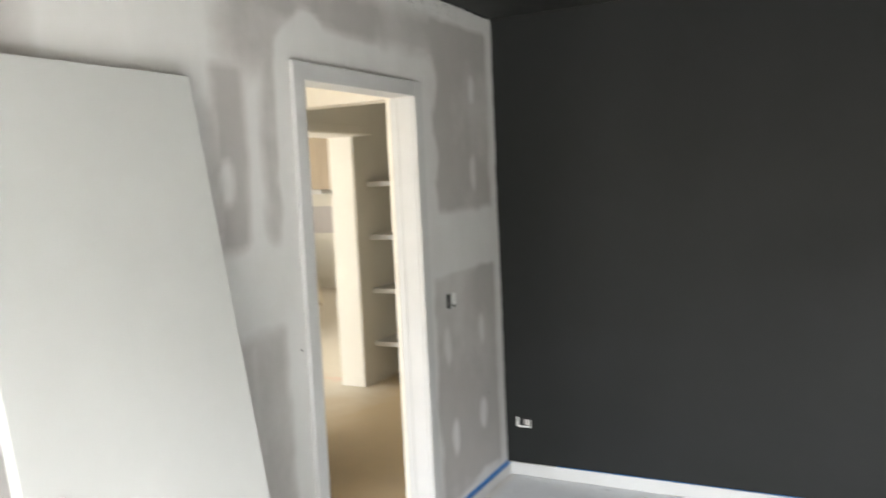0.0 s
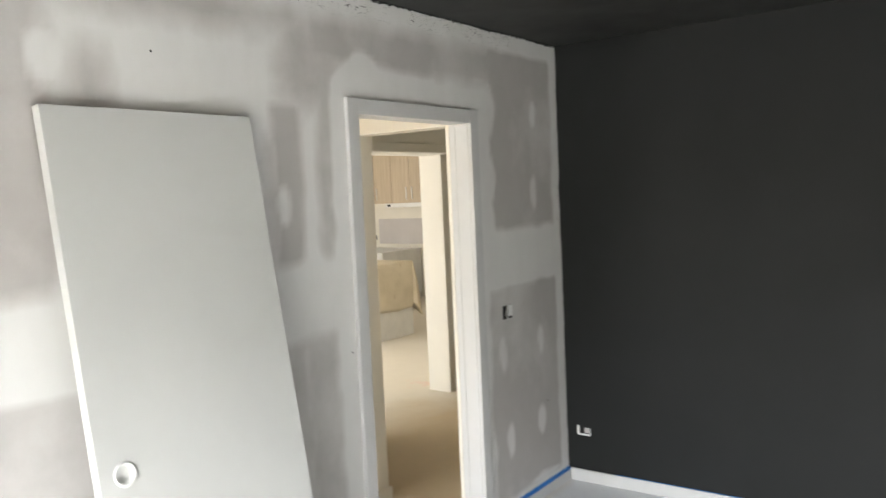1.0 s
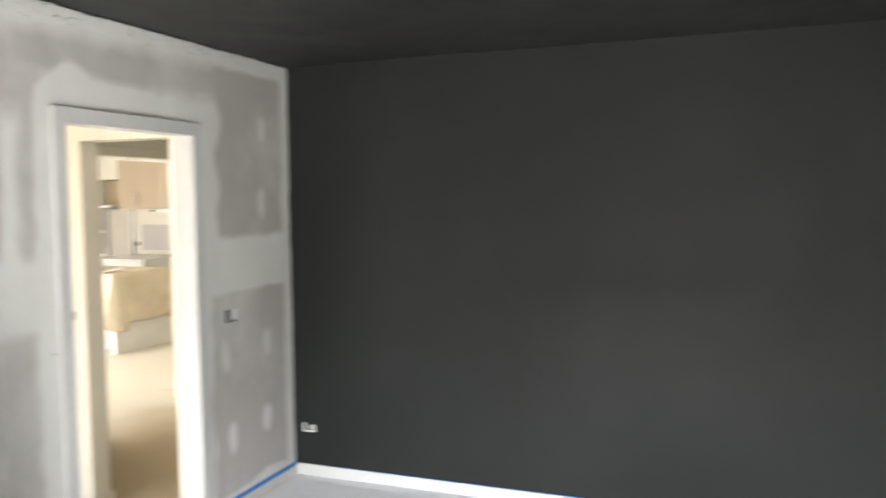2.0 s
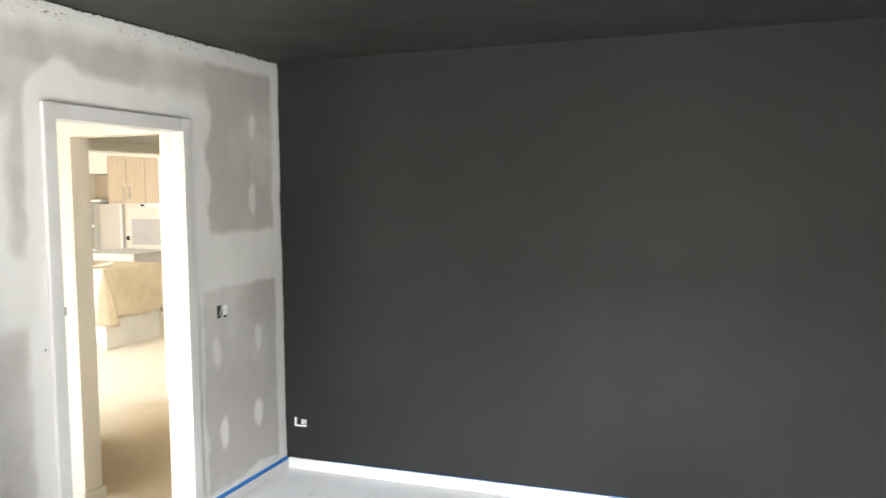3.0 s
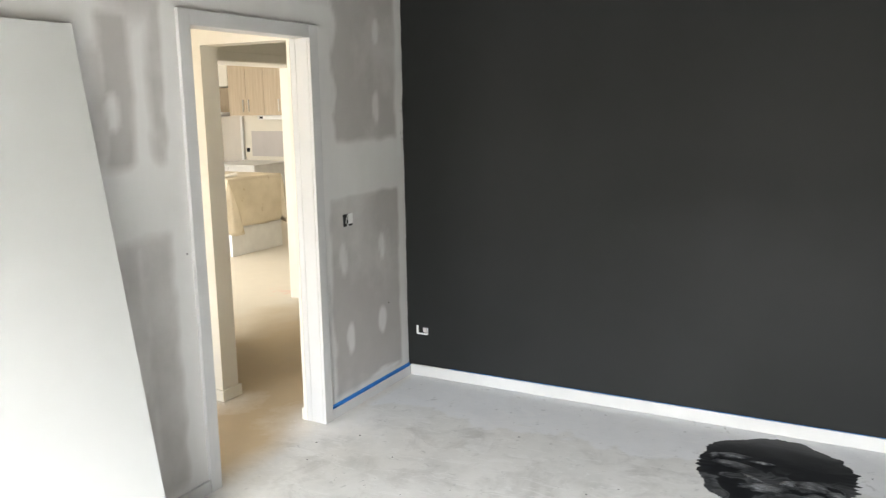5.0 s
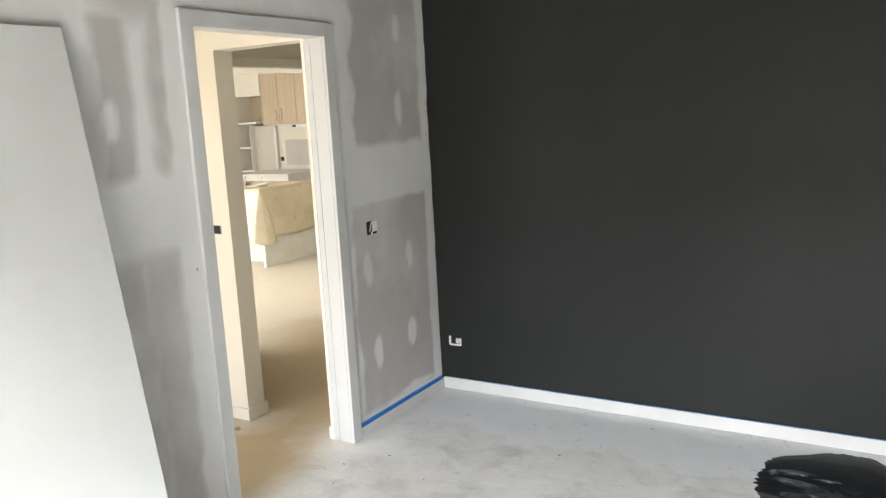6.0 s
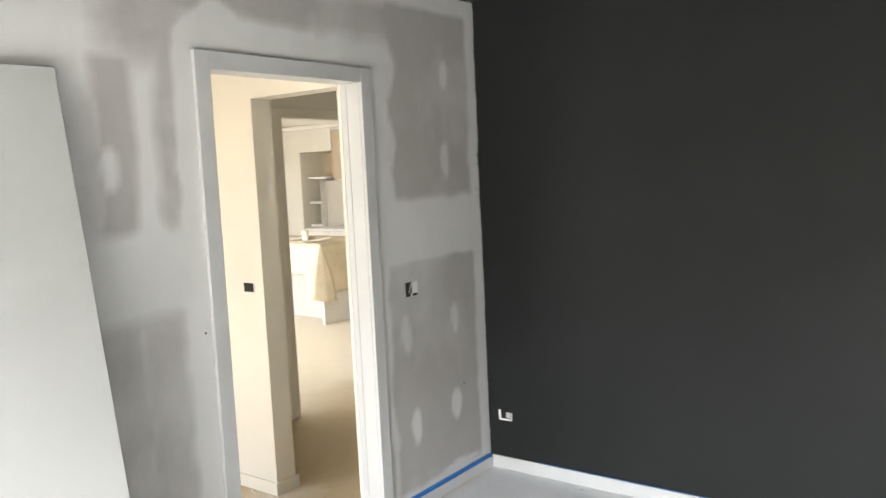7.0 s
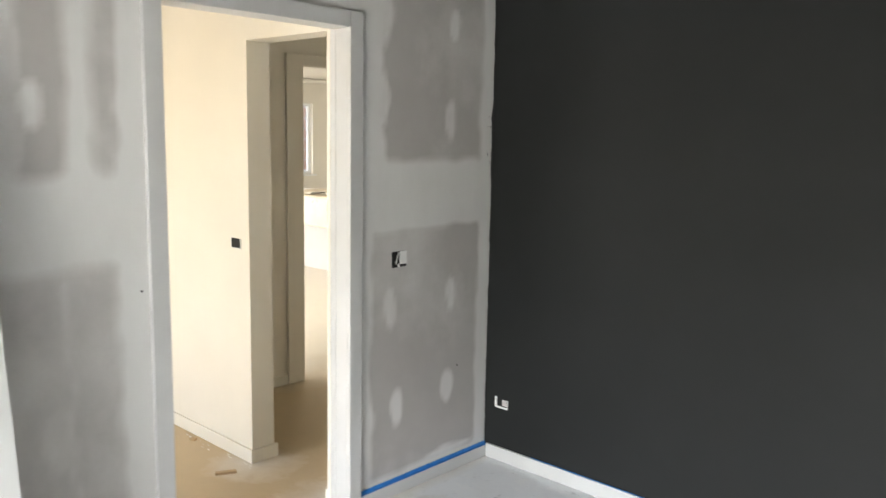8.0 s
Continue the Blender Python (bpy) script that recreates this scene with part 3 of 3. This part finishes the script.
def brackets():
    t, w, h = wall_bracket("open wiring hole with a white clip in the plasterboard")
    part("clip", boxes([(w * 0.52, w, 0.0013, 0.005, 0.012, h), (w * 0.40, w * 0.52, 0.0013, 0.004, 0.0, 0.014)], 0.0012), M_BRACKET, t, "white plastic clip")
    part("cable", tube(bmesh.new(), (0.02, 0.003, 0.01), (0.036, 0.006, 0.066), 0.003, seg=10), M_STEEL, t, "loose cable end")
    t.matrix_world = pose(0.001, -0.594 - w, 1.062, 0, 0, 90) @ Matrix.Scale(-1, 4, (0, 1, 0))
    t2, w, h = wall_bracket("white U-shaped wiring bracket on the black wall", 0.084, 0.058)
    clip = boxes([(0, 0.014, 0.0013, 0.007, 0.004, h), (0.004, w - 0.003, 0.0013, 0.0068, 0, 0.011), (w - 0.006, w, 0.0013, 0.0066, 0.004, h * 0.85)], 0.0028)
    part("clip", clip, M_BRACKET, t2, "white plastic bracket with paint on it")
    part("backing", boxes([(0.046, w - 0.010, 0.0013, 0.003, 0.015, h * 0.8)], 0.0005), M_LILAC, t2, "grey smeared backing")
    t2.matrix_world = pose(0.062, -0.001, 0.276, 0, 0, 0) @ Matrix.Scale(-1, 4, (0, 1, 0))
    t3, w, h = wall_bracket("open black wiring hole in the warm white hall wall", 0.084, 0.05)
    part("clip", boxes([(0, 0.003, 0.0013, 0.004, 0, h), (w - 0.003, w, 0.0013, 0.004, 0, h), (0.0032, w - 0.0032, 0.0013, 0.004, 0, 0.003)], 0.0006), M_BRACKET, t3)
    t3.matrix_world = pose(-0.904, -0.916, 1.075, 0, 0, 0) @ Matrix.Scale(-1, 4, (0, 1, 0))


brackets()


def paint_spill():
    """Thin dried pool of black paint with a jagged edge."""
    bm = bmesh.new()
    n, rings = 260, 14
    mid = bm.verts.new((0, 0, 0.006))
    last = None
    for k in range(1, rings + 1):
        f, row = k / rings, []
        for i in range(n):
            a = i * math.tau / n
            ca, sa = math.cos(a), math.sin(a)
            jag = 1 + 0.10 * noise.noise((1.7 * ca, 1.7 * sa, 3)) + 0.05 * noise.noise((5 * ca, 5 * sa, 8)) + 0.022 * noise.noise((19 * ca, 19 * sa, 1)) + 0.012 * abs(noise.noise((45 * ca, 45 * sa, 6)))
            ends = abs(ca) ** 3
            teeth = abs(noise.noise((11 * sa, 2 * ca, 17))) * 0.15 * ends + abs(noise.noise((27 * sa, 3 * ca, 5))) * 0.06 * ends
            r = f * (jag - 0.03 * ends + teeth)
            x, y = 0.345 * r * math.cos(a), 0.40 * r * math.sin(a)
            z = 0.0035 * (1 - f ** 6) + 0.001 + 0.0035 * max(0, noise.noise((x * 9, y * 9, 0))) * (1 - f)
            row.append(bm.verts.new((x, y, z if k < rings else 0.0005)))
        for i in range(n):
            j = (i + 1) % n
            bm.faces.new((mid, row[i], row[j]) if last is None else (last[i], row[i], row[j], last[j]))
        last = row
    ob = mesh_of("paint_spill", bm, M_SPILL, True)
    ob.location = (2.26, -0.475, 0)
    tagged(ob, "dried glossy black paint spill on the concrete floor", "paint spill")
    for k, (cx, cy, ln, wd, turn) in enumerate(((-0.20, 0.10, 0.09, 0.035, 8), (-0.18, 0.0, 0.10, 0.04, -6), (-0.06, 0.07, 0.06, 0.012, 4), (-0.02, -0.19, 0.11, 0.06, 12),
                                                (0.07, -0.10, 0.055, 0.035, 30), (0.165, -0.09, 0.08, 0.06, -5), (0.19, -0.2, 0.07, 0.05, 10), (0.265, -0.13, 0.045, 0.04, -12),
                                                (-0.09, -0.11, 0.08, 0.014, -28), (-0.285, 0.07, 0.03, 0.035, 0))):
        film = bmesh.new()
        ca, sa = math.cos(radians(turn)), math.sin(radians(turn))
        top, rows = film.verts.new((cx, cy, 0.0105)), []
        for f in (0.35, 0.7, 1.0):
            row = []
            for i in range(36):
                a = i * math.tau / 36
                rag = f * (1 + 0.28 * noise.noise((2.1 * math.cos(a), 2.1 * math.sin(a), 7.3 * k)) + 0.12 * noise.noise((7 * math.cos(a), 7 * math.sin(a), 3.1 * k)))
                u, w = ln * rag * math.cos(a), wd * rag * math.sin(a) * (1 - 0.35 * abs(math.cos(a)))
                row.append(film.verts.new((cx + u * ca - w * sa, cy + u * sa + w * ca, 0.0105 - 0.0015 * f if f < 1 else 0.0035)))
            rows.append(row)
        for i in range(36):
            j = (i + 1) % 36
            film.faces.new((top, rows[0][i], rows[0][j]))
            for p, q in zip(rows, rows[1:]):
                film.faces.new((p[i], q[i], q[j], p[j]))
        smear = part("wiped_film", film, M_FILM, ob, "pale grey wiped smear", True)
        thick = [1.0] + [1 - f for f in (0.35, 0.7, 1.0) for _ in range(36)]
        smear.data.attributes.new("film", "FLOAT", "POINT").data.foreach_set("value", thick)


paint_spill()


def debris():
    """Crumbs of plaster and dirt on the slab."""
    rnd = random.Random(4)
    bm = bmesh.new()
    for _ in range(26):
        x, y = rnd.uniform(0.05, 3.2), rnd.uniform(-1.6, -0.05)
        s = rnd.uniform(0.002, 0.0045)
        box(bm, x, x + s * rnd.uniform(1, 3), y, y + s, 0.0005, s * 0.6)
    tagged(mesh_of("floor_crumbs", bm, M_DARK), "dark crumbs of plaster and dirt on the slab", "debris", kind="stuff")
    bm = bmesh.new()
    for _ in range(45):
        x = rnd.uniform(-2.6, -0.70)
        y, q = -0.932 - abs(rnd.gauss(0, 0.035)), rnd.uniform(0.004, 0.013)
        box(bm, x, x + 0.6 * q * rnd.uniform(1, 2.2), y - 0.6 * q, y, 0.0005, 0.4 * q * rnd.uniform(0.3, 0.8))
    for _ in range(50):
        x, y, q = -0.06 + rnd.gauss(0, 0.10), -0.93 - abs(rnd.gauss(0, 0.06)), rnd.uniform(0.001, 0.004)
        box(bm, x, x + q * rnd.uniform(1, 2), y - q, y, 0.0005, q * 0.4)
    tagged(mesh_of("plaster_crumbs", bm, M_PAPER), "white plaster crumbs along the hall skirting", "debris", kind="stuff")
    for (x, y, a, l) in ((-0.73, -1.08, 62, 0.10), (-1.22, -0.975, 20, 0.03), (-0.55, -1.55, 35, 0.06)):
        ob = mesh_of("timber_offcut", box(bmesh.new(), -l / 2, l / 2, -0.012, 0.012, 0.0, 0.012, bevel=0.001), M_OFFCUT)
        ob.matrix_world = pose(x, y, 0.001, 0, 0, a)
        tagged(ob, "small pale timber offcut lying on the hall slab", "offcut", "timber offcuts")


debris()


# ---- linen shelves off the hall ----
def linen_shelves():
    t = thing("linen_shelf", "white shelves across an open linen recess", "shelf", (-0.97, 1.9, 0))
    for z in (0.33, 0.78, 1.23, 1.67):
        part("shelf", boxes([(-0.845, 0.845, -0.38, 0.235, z - 0.02, z + 0.02)], 0.002), M_CARCASS, t)


linen_shelves()


# ---- kitchen ----
IX, IY0, IY1, IW = -3.95, 2.63, 3.53, -6.2


def island():
    t = thing("kitchen_island", "long white kitchen island with a recessed pale grey side", "kitchen island", (IX, IY0, 0))
    d, l = IY1 - IY0, IW - IX
    part("end_panel", boxes([(-0.035, 0, 0, d, 0.001, 0.86)], 0.002), M_CARCASS, t)
    part("body", boxes([(l, -0.036, 0.28, d - 0.002, 0.001, 0.86)], 0.002), M_LILAC, t, "pale grey recessed back panel")
    part("benchtop", boxes([(l, 0.002, -0.01, d + 0.01, 0.861, 0.90)], 0.003), M_CARCASS, t, "white stone benchtop")


island()


def drop_cloth():
    """Canvas sheet over the island's end: a flat top, short sides, a long end and a folded ear at each corner."""
    x1, y0, y1, x0, z = IX + 0.012, IY0 - 0.022, IY1 + 0.022, -5.75, 0.908
    bm = bmesh.new()
    # rim point, hem point and drop, from the seating side round the end to the working side
    turns = [((x0, y0), (x0, y0 - 0.02), 0.31), ((x1 - 0.9, y0), (x1 - 0.9, y0 - 0.03), 0.33), ((x1 - 0.22, y0), (x1 - 0.24, y0 - 0.04), 0.33),
             ((x1 - 0.02, y0), (x1 - 0.11, y0 - 0.10), 0.52), ((x1, y0), (x1 - 0.02, y0 - 0.13), 0.61), ((x1, y0), (x1 + 0.055, y0 + 0.02), 0.66),
             ((x1, y0), (x1 + 0.075, y0 + 0.15), 0.645), ((x1, y0 + 0.004), (x1 + 0.022, y0 + 0.135), 0.56), ((x1, y0 + 0.03), (x1 + 0.018, y0 + 0.19), 0.568),
             ((x1, y0 + 0.5), (x1 + 0.028, y0 + 0.52), 0.575), ((x1, y1 - 0.02), (x1 + 0.018, y1 - 0.10), 0.565), ((x1, y1 - 0.004), (x1 + 0.02, y1 - 0.055), 0.53),
             ((x1, y1), (x1 + 0.065, y1 - 0.02), 0.56), ((x1, y1), (x1 + 0.03, y1 + 0.11), 0.69), ((x1, y1), (x1 - 0.06, y1 + 0.09), 0.62),
             ((x1 - 0.3, y1), (x1 - 0.3, y1 + 0.03), 0.35), ((x1 - 0.6, y1), (x1 - 0.6, y1 + 0.02), 0.33)]
    cols = []
    for (ra, ha, la), (rb, hb, lb) in zip(turns, turns[1:]):
        n = max(5, int(math.dist(ra, rb) / 0.035))
        for k in range(n):
            f = k / n
            e = f * f * (3 - 2 * f)
            cols.append((ra[0] + (rb[0] - ra[0]) * f, ra[1] + (rb[1] - ra[1]) * f, ha[0] + (hb[0] - ha[0]) * f, ha[1] + (hb[1] - ha[1]) * f, la + (lb - la) * e))
    rows = 14
    grid = []
    for i, (x, y, hx, hy, drop) in enumerate(cols):
        col = []
        drop += 0.012 * noise.noise((hx * 6, hy * 6, 7))
        for j in range(rows + 1):
            f = j / rows
            swell = f * (1 - 0.35 * f) / 0.65
            ripple = 0.007 * noise.noise((hx * 7, hy * 7, 3.0 * f)) * f
            over = 0.006 * min(1, 4 * f)
            col.append(bm.verts.new((x + (hx - x) * swell + over * (1 if x >= x1 - 0.03 else 0) + ripple, y + (hy - y) * swell - over * (1 if y <= y0 + 0.001 else 0) + ripple, z - f * drop)))
        grid.append(col)
    for p, q in zip(grid, grid[1:]):
        for j in range(rows):
            bm.faces.new((p[j], q[j], q[j + 1], p[j + 1]))
    nx_, ny_ = 40, 20
    top = [[bm.verts.new((x0 + (x1 - x0) * i / nx_, y0 + (y1 - y0) * j / ny_, z + 0.001 + 0.010 * abs(noise.noise((i * 0.23, j * 0.3, 4))) * (1 if 0 < j < ny_ and i < nx_ else 0)))
            for j in range(ny_ + 1)] for i in range(nx_ + 1)]
    for i in range(nx_):
        for j in range(ny_):
            bm.faces.new((top[i][j], top[i + 1][j], top[i + 1][j + 1], top[i][j + 1]))
    ob = mesh_of("drop_cloth", bm, M_CLOTH, True)
    so = ob.modifiers.new("cloth thickness", "SOLIDIFY")
    so.thickness, so.offset = 0.004, 1.0
    tagged(ob, "tan canvas drop cloth draped over the island end", "drop cloth")


drop_cloth()


def paper_stack(w, d):
    """A few loose plan sheets, each turned a little and with a lifted corner."""
    bm = bmesh.new()
    for k in range(3):
        n, z0 = 6, 0.004 * k
        rows = [[bm.verts.new((w * (i / n - 0.5) + 0.012 * k, d * (j / n - 0.5) * (1 - 0.1 * k), z0 + 0.022 * max(0, i / n - 0.55) * (k + 0.6) + 0.004 * noise.noise((i * 0.6, j * 0.6, k))))
                 for j in range(n + 1)] for i in range(n + 1)]
        low = [[bm.verts.new((q.co.x, q.co.y, q.co.z - 0.0025)) for q in r] for r in rows]
        for i in range(n):
            for j in range(n):
                bm.faces.new((rows[i][j], rows[i + 1][j], rows[i + 1][j + 1], rows[i][j + 1]))
                bm.faces.new((low[i][j + 1], low[i + 1][j + 1], low[i + 1][j], low[i][j]))
        for i in range(n):
            bm.faces.new((rows[i][0], low[i][0], low[i + 1][0], rows[i + 1][0]))
            bm.faces.new((rows[i + 1][n], low[i + 1][n], low[i][n], rows[i][n]))
            bm.faces.new((rows[0][i + 1], low[0][i + 1], low[0][i], rows[0][i]))
            bm.faces.new((rows[n][i], low[n][i], low[n][i + 1], rows[n][i + 1]))
    return bm


def cup_and_papers():
    bm = tube(bmesh.new(), (0, 0, 0), (0, 0, 0.11), 0.032, 0.042)
    t = thing("paper_cup", "white takeaway cup standing on the cloth", "cup", (-4.45, 2.88, 0.922))
    part("cup", bm, M_PAPER, t, smooth=False)
    part("rim", tube(bmesh.new(), (0, 0, 0.1102), (0, 0, 0.114), 0.044), M_PAPER, t)
    for (x, y, a, w, d) in ((-4.75, 3.0, 15, 0.42, 0.28), (-5.05, 2.85, -20, 0.3, 0.2), (-4.22, 2.80, 62, 0.34, 0.16)):
        ob = mesh_of("paper_sheet", paper_stack(w, d), M_PAPER)
        ob.matrix_world = pose(x, y, 0.926, 0, 0, a)
        tagged(ob, "off-white folded plan sheets lying on the cloth", "paper", "papers on the island")


cup_and_papers()


def back_bench():
    t = thing("back_bench", "white kitchen base unit along the back wall", "kitchen cabinet", (-6.0, 5.4, 0))
    part("carcass", boxes([(-1.1, 0, 0.02, 0.99, 0.1, 0.79)], 0.002), M_CARCASS, t)
    part("plinth", boxes([(-1.1, -0.02, 0.07, 0.97, 0.001, 0.099)]), M_LILAC, t)
    part("worktop", boxes([(-1.1, 0.012, -0.012, 0.99, 0.791, 0.83)], 0.003), M_CARCASS, t, "white stone worktop")
    for k in range(2):
        d = part("drawer_front", boxes([(-0.55 * (k + 1) + 0.004, -0.55 * k - 0.004, 0.0, 0.019, 0.55, 0.785)], 0.002), M_CARCASS, t)
        part("handle", boxes([(-0.55 * k - 0.38, -0.55 * k - 0.17, -0.02, -0.001, 0.70, 0.715)], 0.002), M_STEEL, d, "slim metal handle")
        part("door_front", boxes([(-0.55 * (k + 1) + 0.004, -0.55 * k - 0.004, 0.0, 0.019, 0.105, 0.542)], 0.002), M_CARCASS, t)


back_bench()


def wall_cabinets():
    for k in range(2):
        x = -7.05 + 0.76 * k
        t = thing("wall_cabinet", "pale oak laminate wall cabinet with slim handles", "wall cabinet", (x, 6.05, 1.60), "kitchen wall cabinets")
        part("carcass", boxes([(0.002, 0.758, 0.021, 0.348, 0.0, 0.83)], 0.001), M_OAK, t)
        for n in range(2):
            d = part("door", boxes([(0.38 * n + 0.003, 0.38 * n + 0.377, 0.0, 0.019, 0.002, 0.828)], 0.0015), M_OAK, t)
            hx = 0.32 if n == 0 else 0.44
            part("handle", boxes([(hx - 0.006, hx + 0.006, -0.026, -0.001, 0.06, 0.26)], 0.002), M_STEEL, d, "slim vertical metal handle")
    structure("trim", boxes([(-7.05, -4.4, 6.05, 6.39, 2.432, 2.468)], 0.003), M_CARCASS, "white filler strip over the cabinets")
    t = thing("wall_cabinet", "pale oak laminate wall cabinet beside the rangehood", "wall cabinet", (-5.53, 6.05, 1.60), "kitchen wall cabinets")
    part("carcass", boxes([(0.002, 0.9, 0.021, 0.348, 0.0, 0.83)], 0.001), M_OAK, t)
    for n in range(2):
        part("door", boxes([(0.45 * n + 0.003, 0.45 * n + 0.447, 0.0, 0.019, 0.002, 0.828)], 0.0015), M_OAK, t)


wall_cabinets()


def rangehood():
    t = thing("rangehood", "slim white slide-out rangehood under the cabinets", "rangehood", (-6.42, 6.02, 1.53))
    part("body", boxes([(0, 0.9, 0, 0.37, 0, 0.068)], 0.004), M_CARCASS, t)
    part("control", boxes([(0.05, 0.12, -0.006, -0.0005, 0.018, 0.05)], 0.002), M_DARK, t, "small dark control knob panel")


rangehood()


def pantry():
    t = thing("pantry_shelf", "white shelves in an open pantry recess", "shelf", (-7.73, 6.5, 0))
    for z, end in ((0.40, 0.18), (0.81, 0.18), (1.21, 0.18), (1.64, 0.34)):
        part("shelf", boxes([(-0.098, end, -0.27, 0.08, z - 0.018, z + 0.018)], 0.002), M_CARCASS, t)
    part("back_panel", boxes([(-0.098, 0.34, 0.082, 0.098, 0.001, 2.08)], 0.001), M_OAK, t, "pale oak laminate back panel")
    part("divider", boxes([(0.1805, 0.189, -0.27, 0.08, 0.001, 1.62)], 0.001), M_CARCASS, t)
    p = thing("tall_panel", "beige grey board panel standing in the kitchen recess", "panel", (-7.38, 6.345, 0))
    part("board", boxes([(-0.16, 0.28, 0, 0.03, 0.001, 1.585)], 0.002), M_GREY_PANEL, p)
    part("edge_strip", boxes([(0.281, 0.33, -0.004, 0.034, 0.001, 1.58)], 0.002), M_CARCASS, p, "white edge strip")


pantry()


def splashback():
    """Bare board patch between bench and cabinets, with a wiring hole."""
    ob = mesh_of("splashback_board", boxes([(-6.9, -4.6, KY - 0.008, KY - 0.001, 0.9, 1.33)], 0.002), M_LILAC)
    tagged(ob, "bare pale grey splashback board on the kitchen wall", "wall panel")
    t = thing("wiring_bracket", "small black wiring hole in the kitchen wall", "wiring bracket", (-6.99, KY - 0.002, 0.97), "wiring brackets")
    part("hole", boxes([(-0.035, 0.035, -0.002, 0.0, 0, 0.07)], 0.0005), M_DARK, t, "dark cut hole")
    part("clip", boxes([(-0.04, -0.0355, -0.003, 0.0, 0, 0.07)], 0.0005), M_BRACKET, t)


splashback()
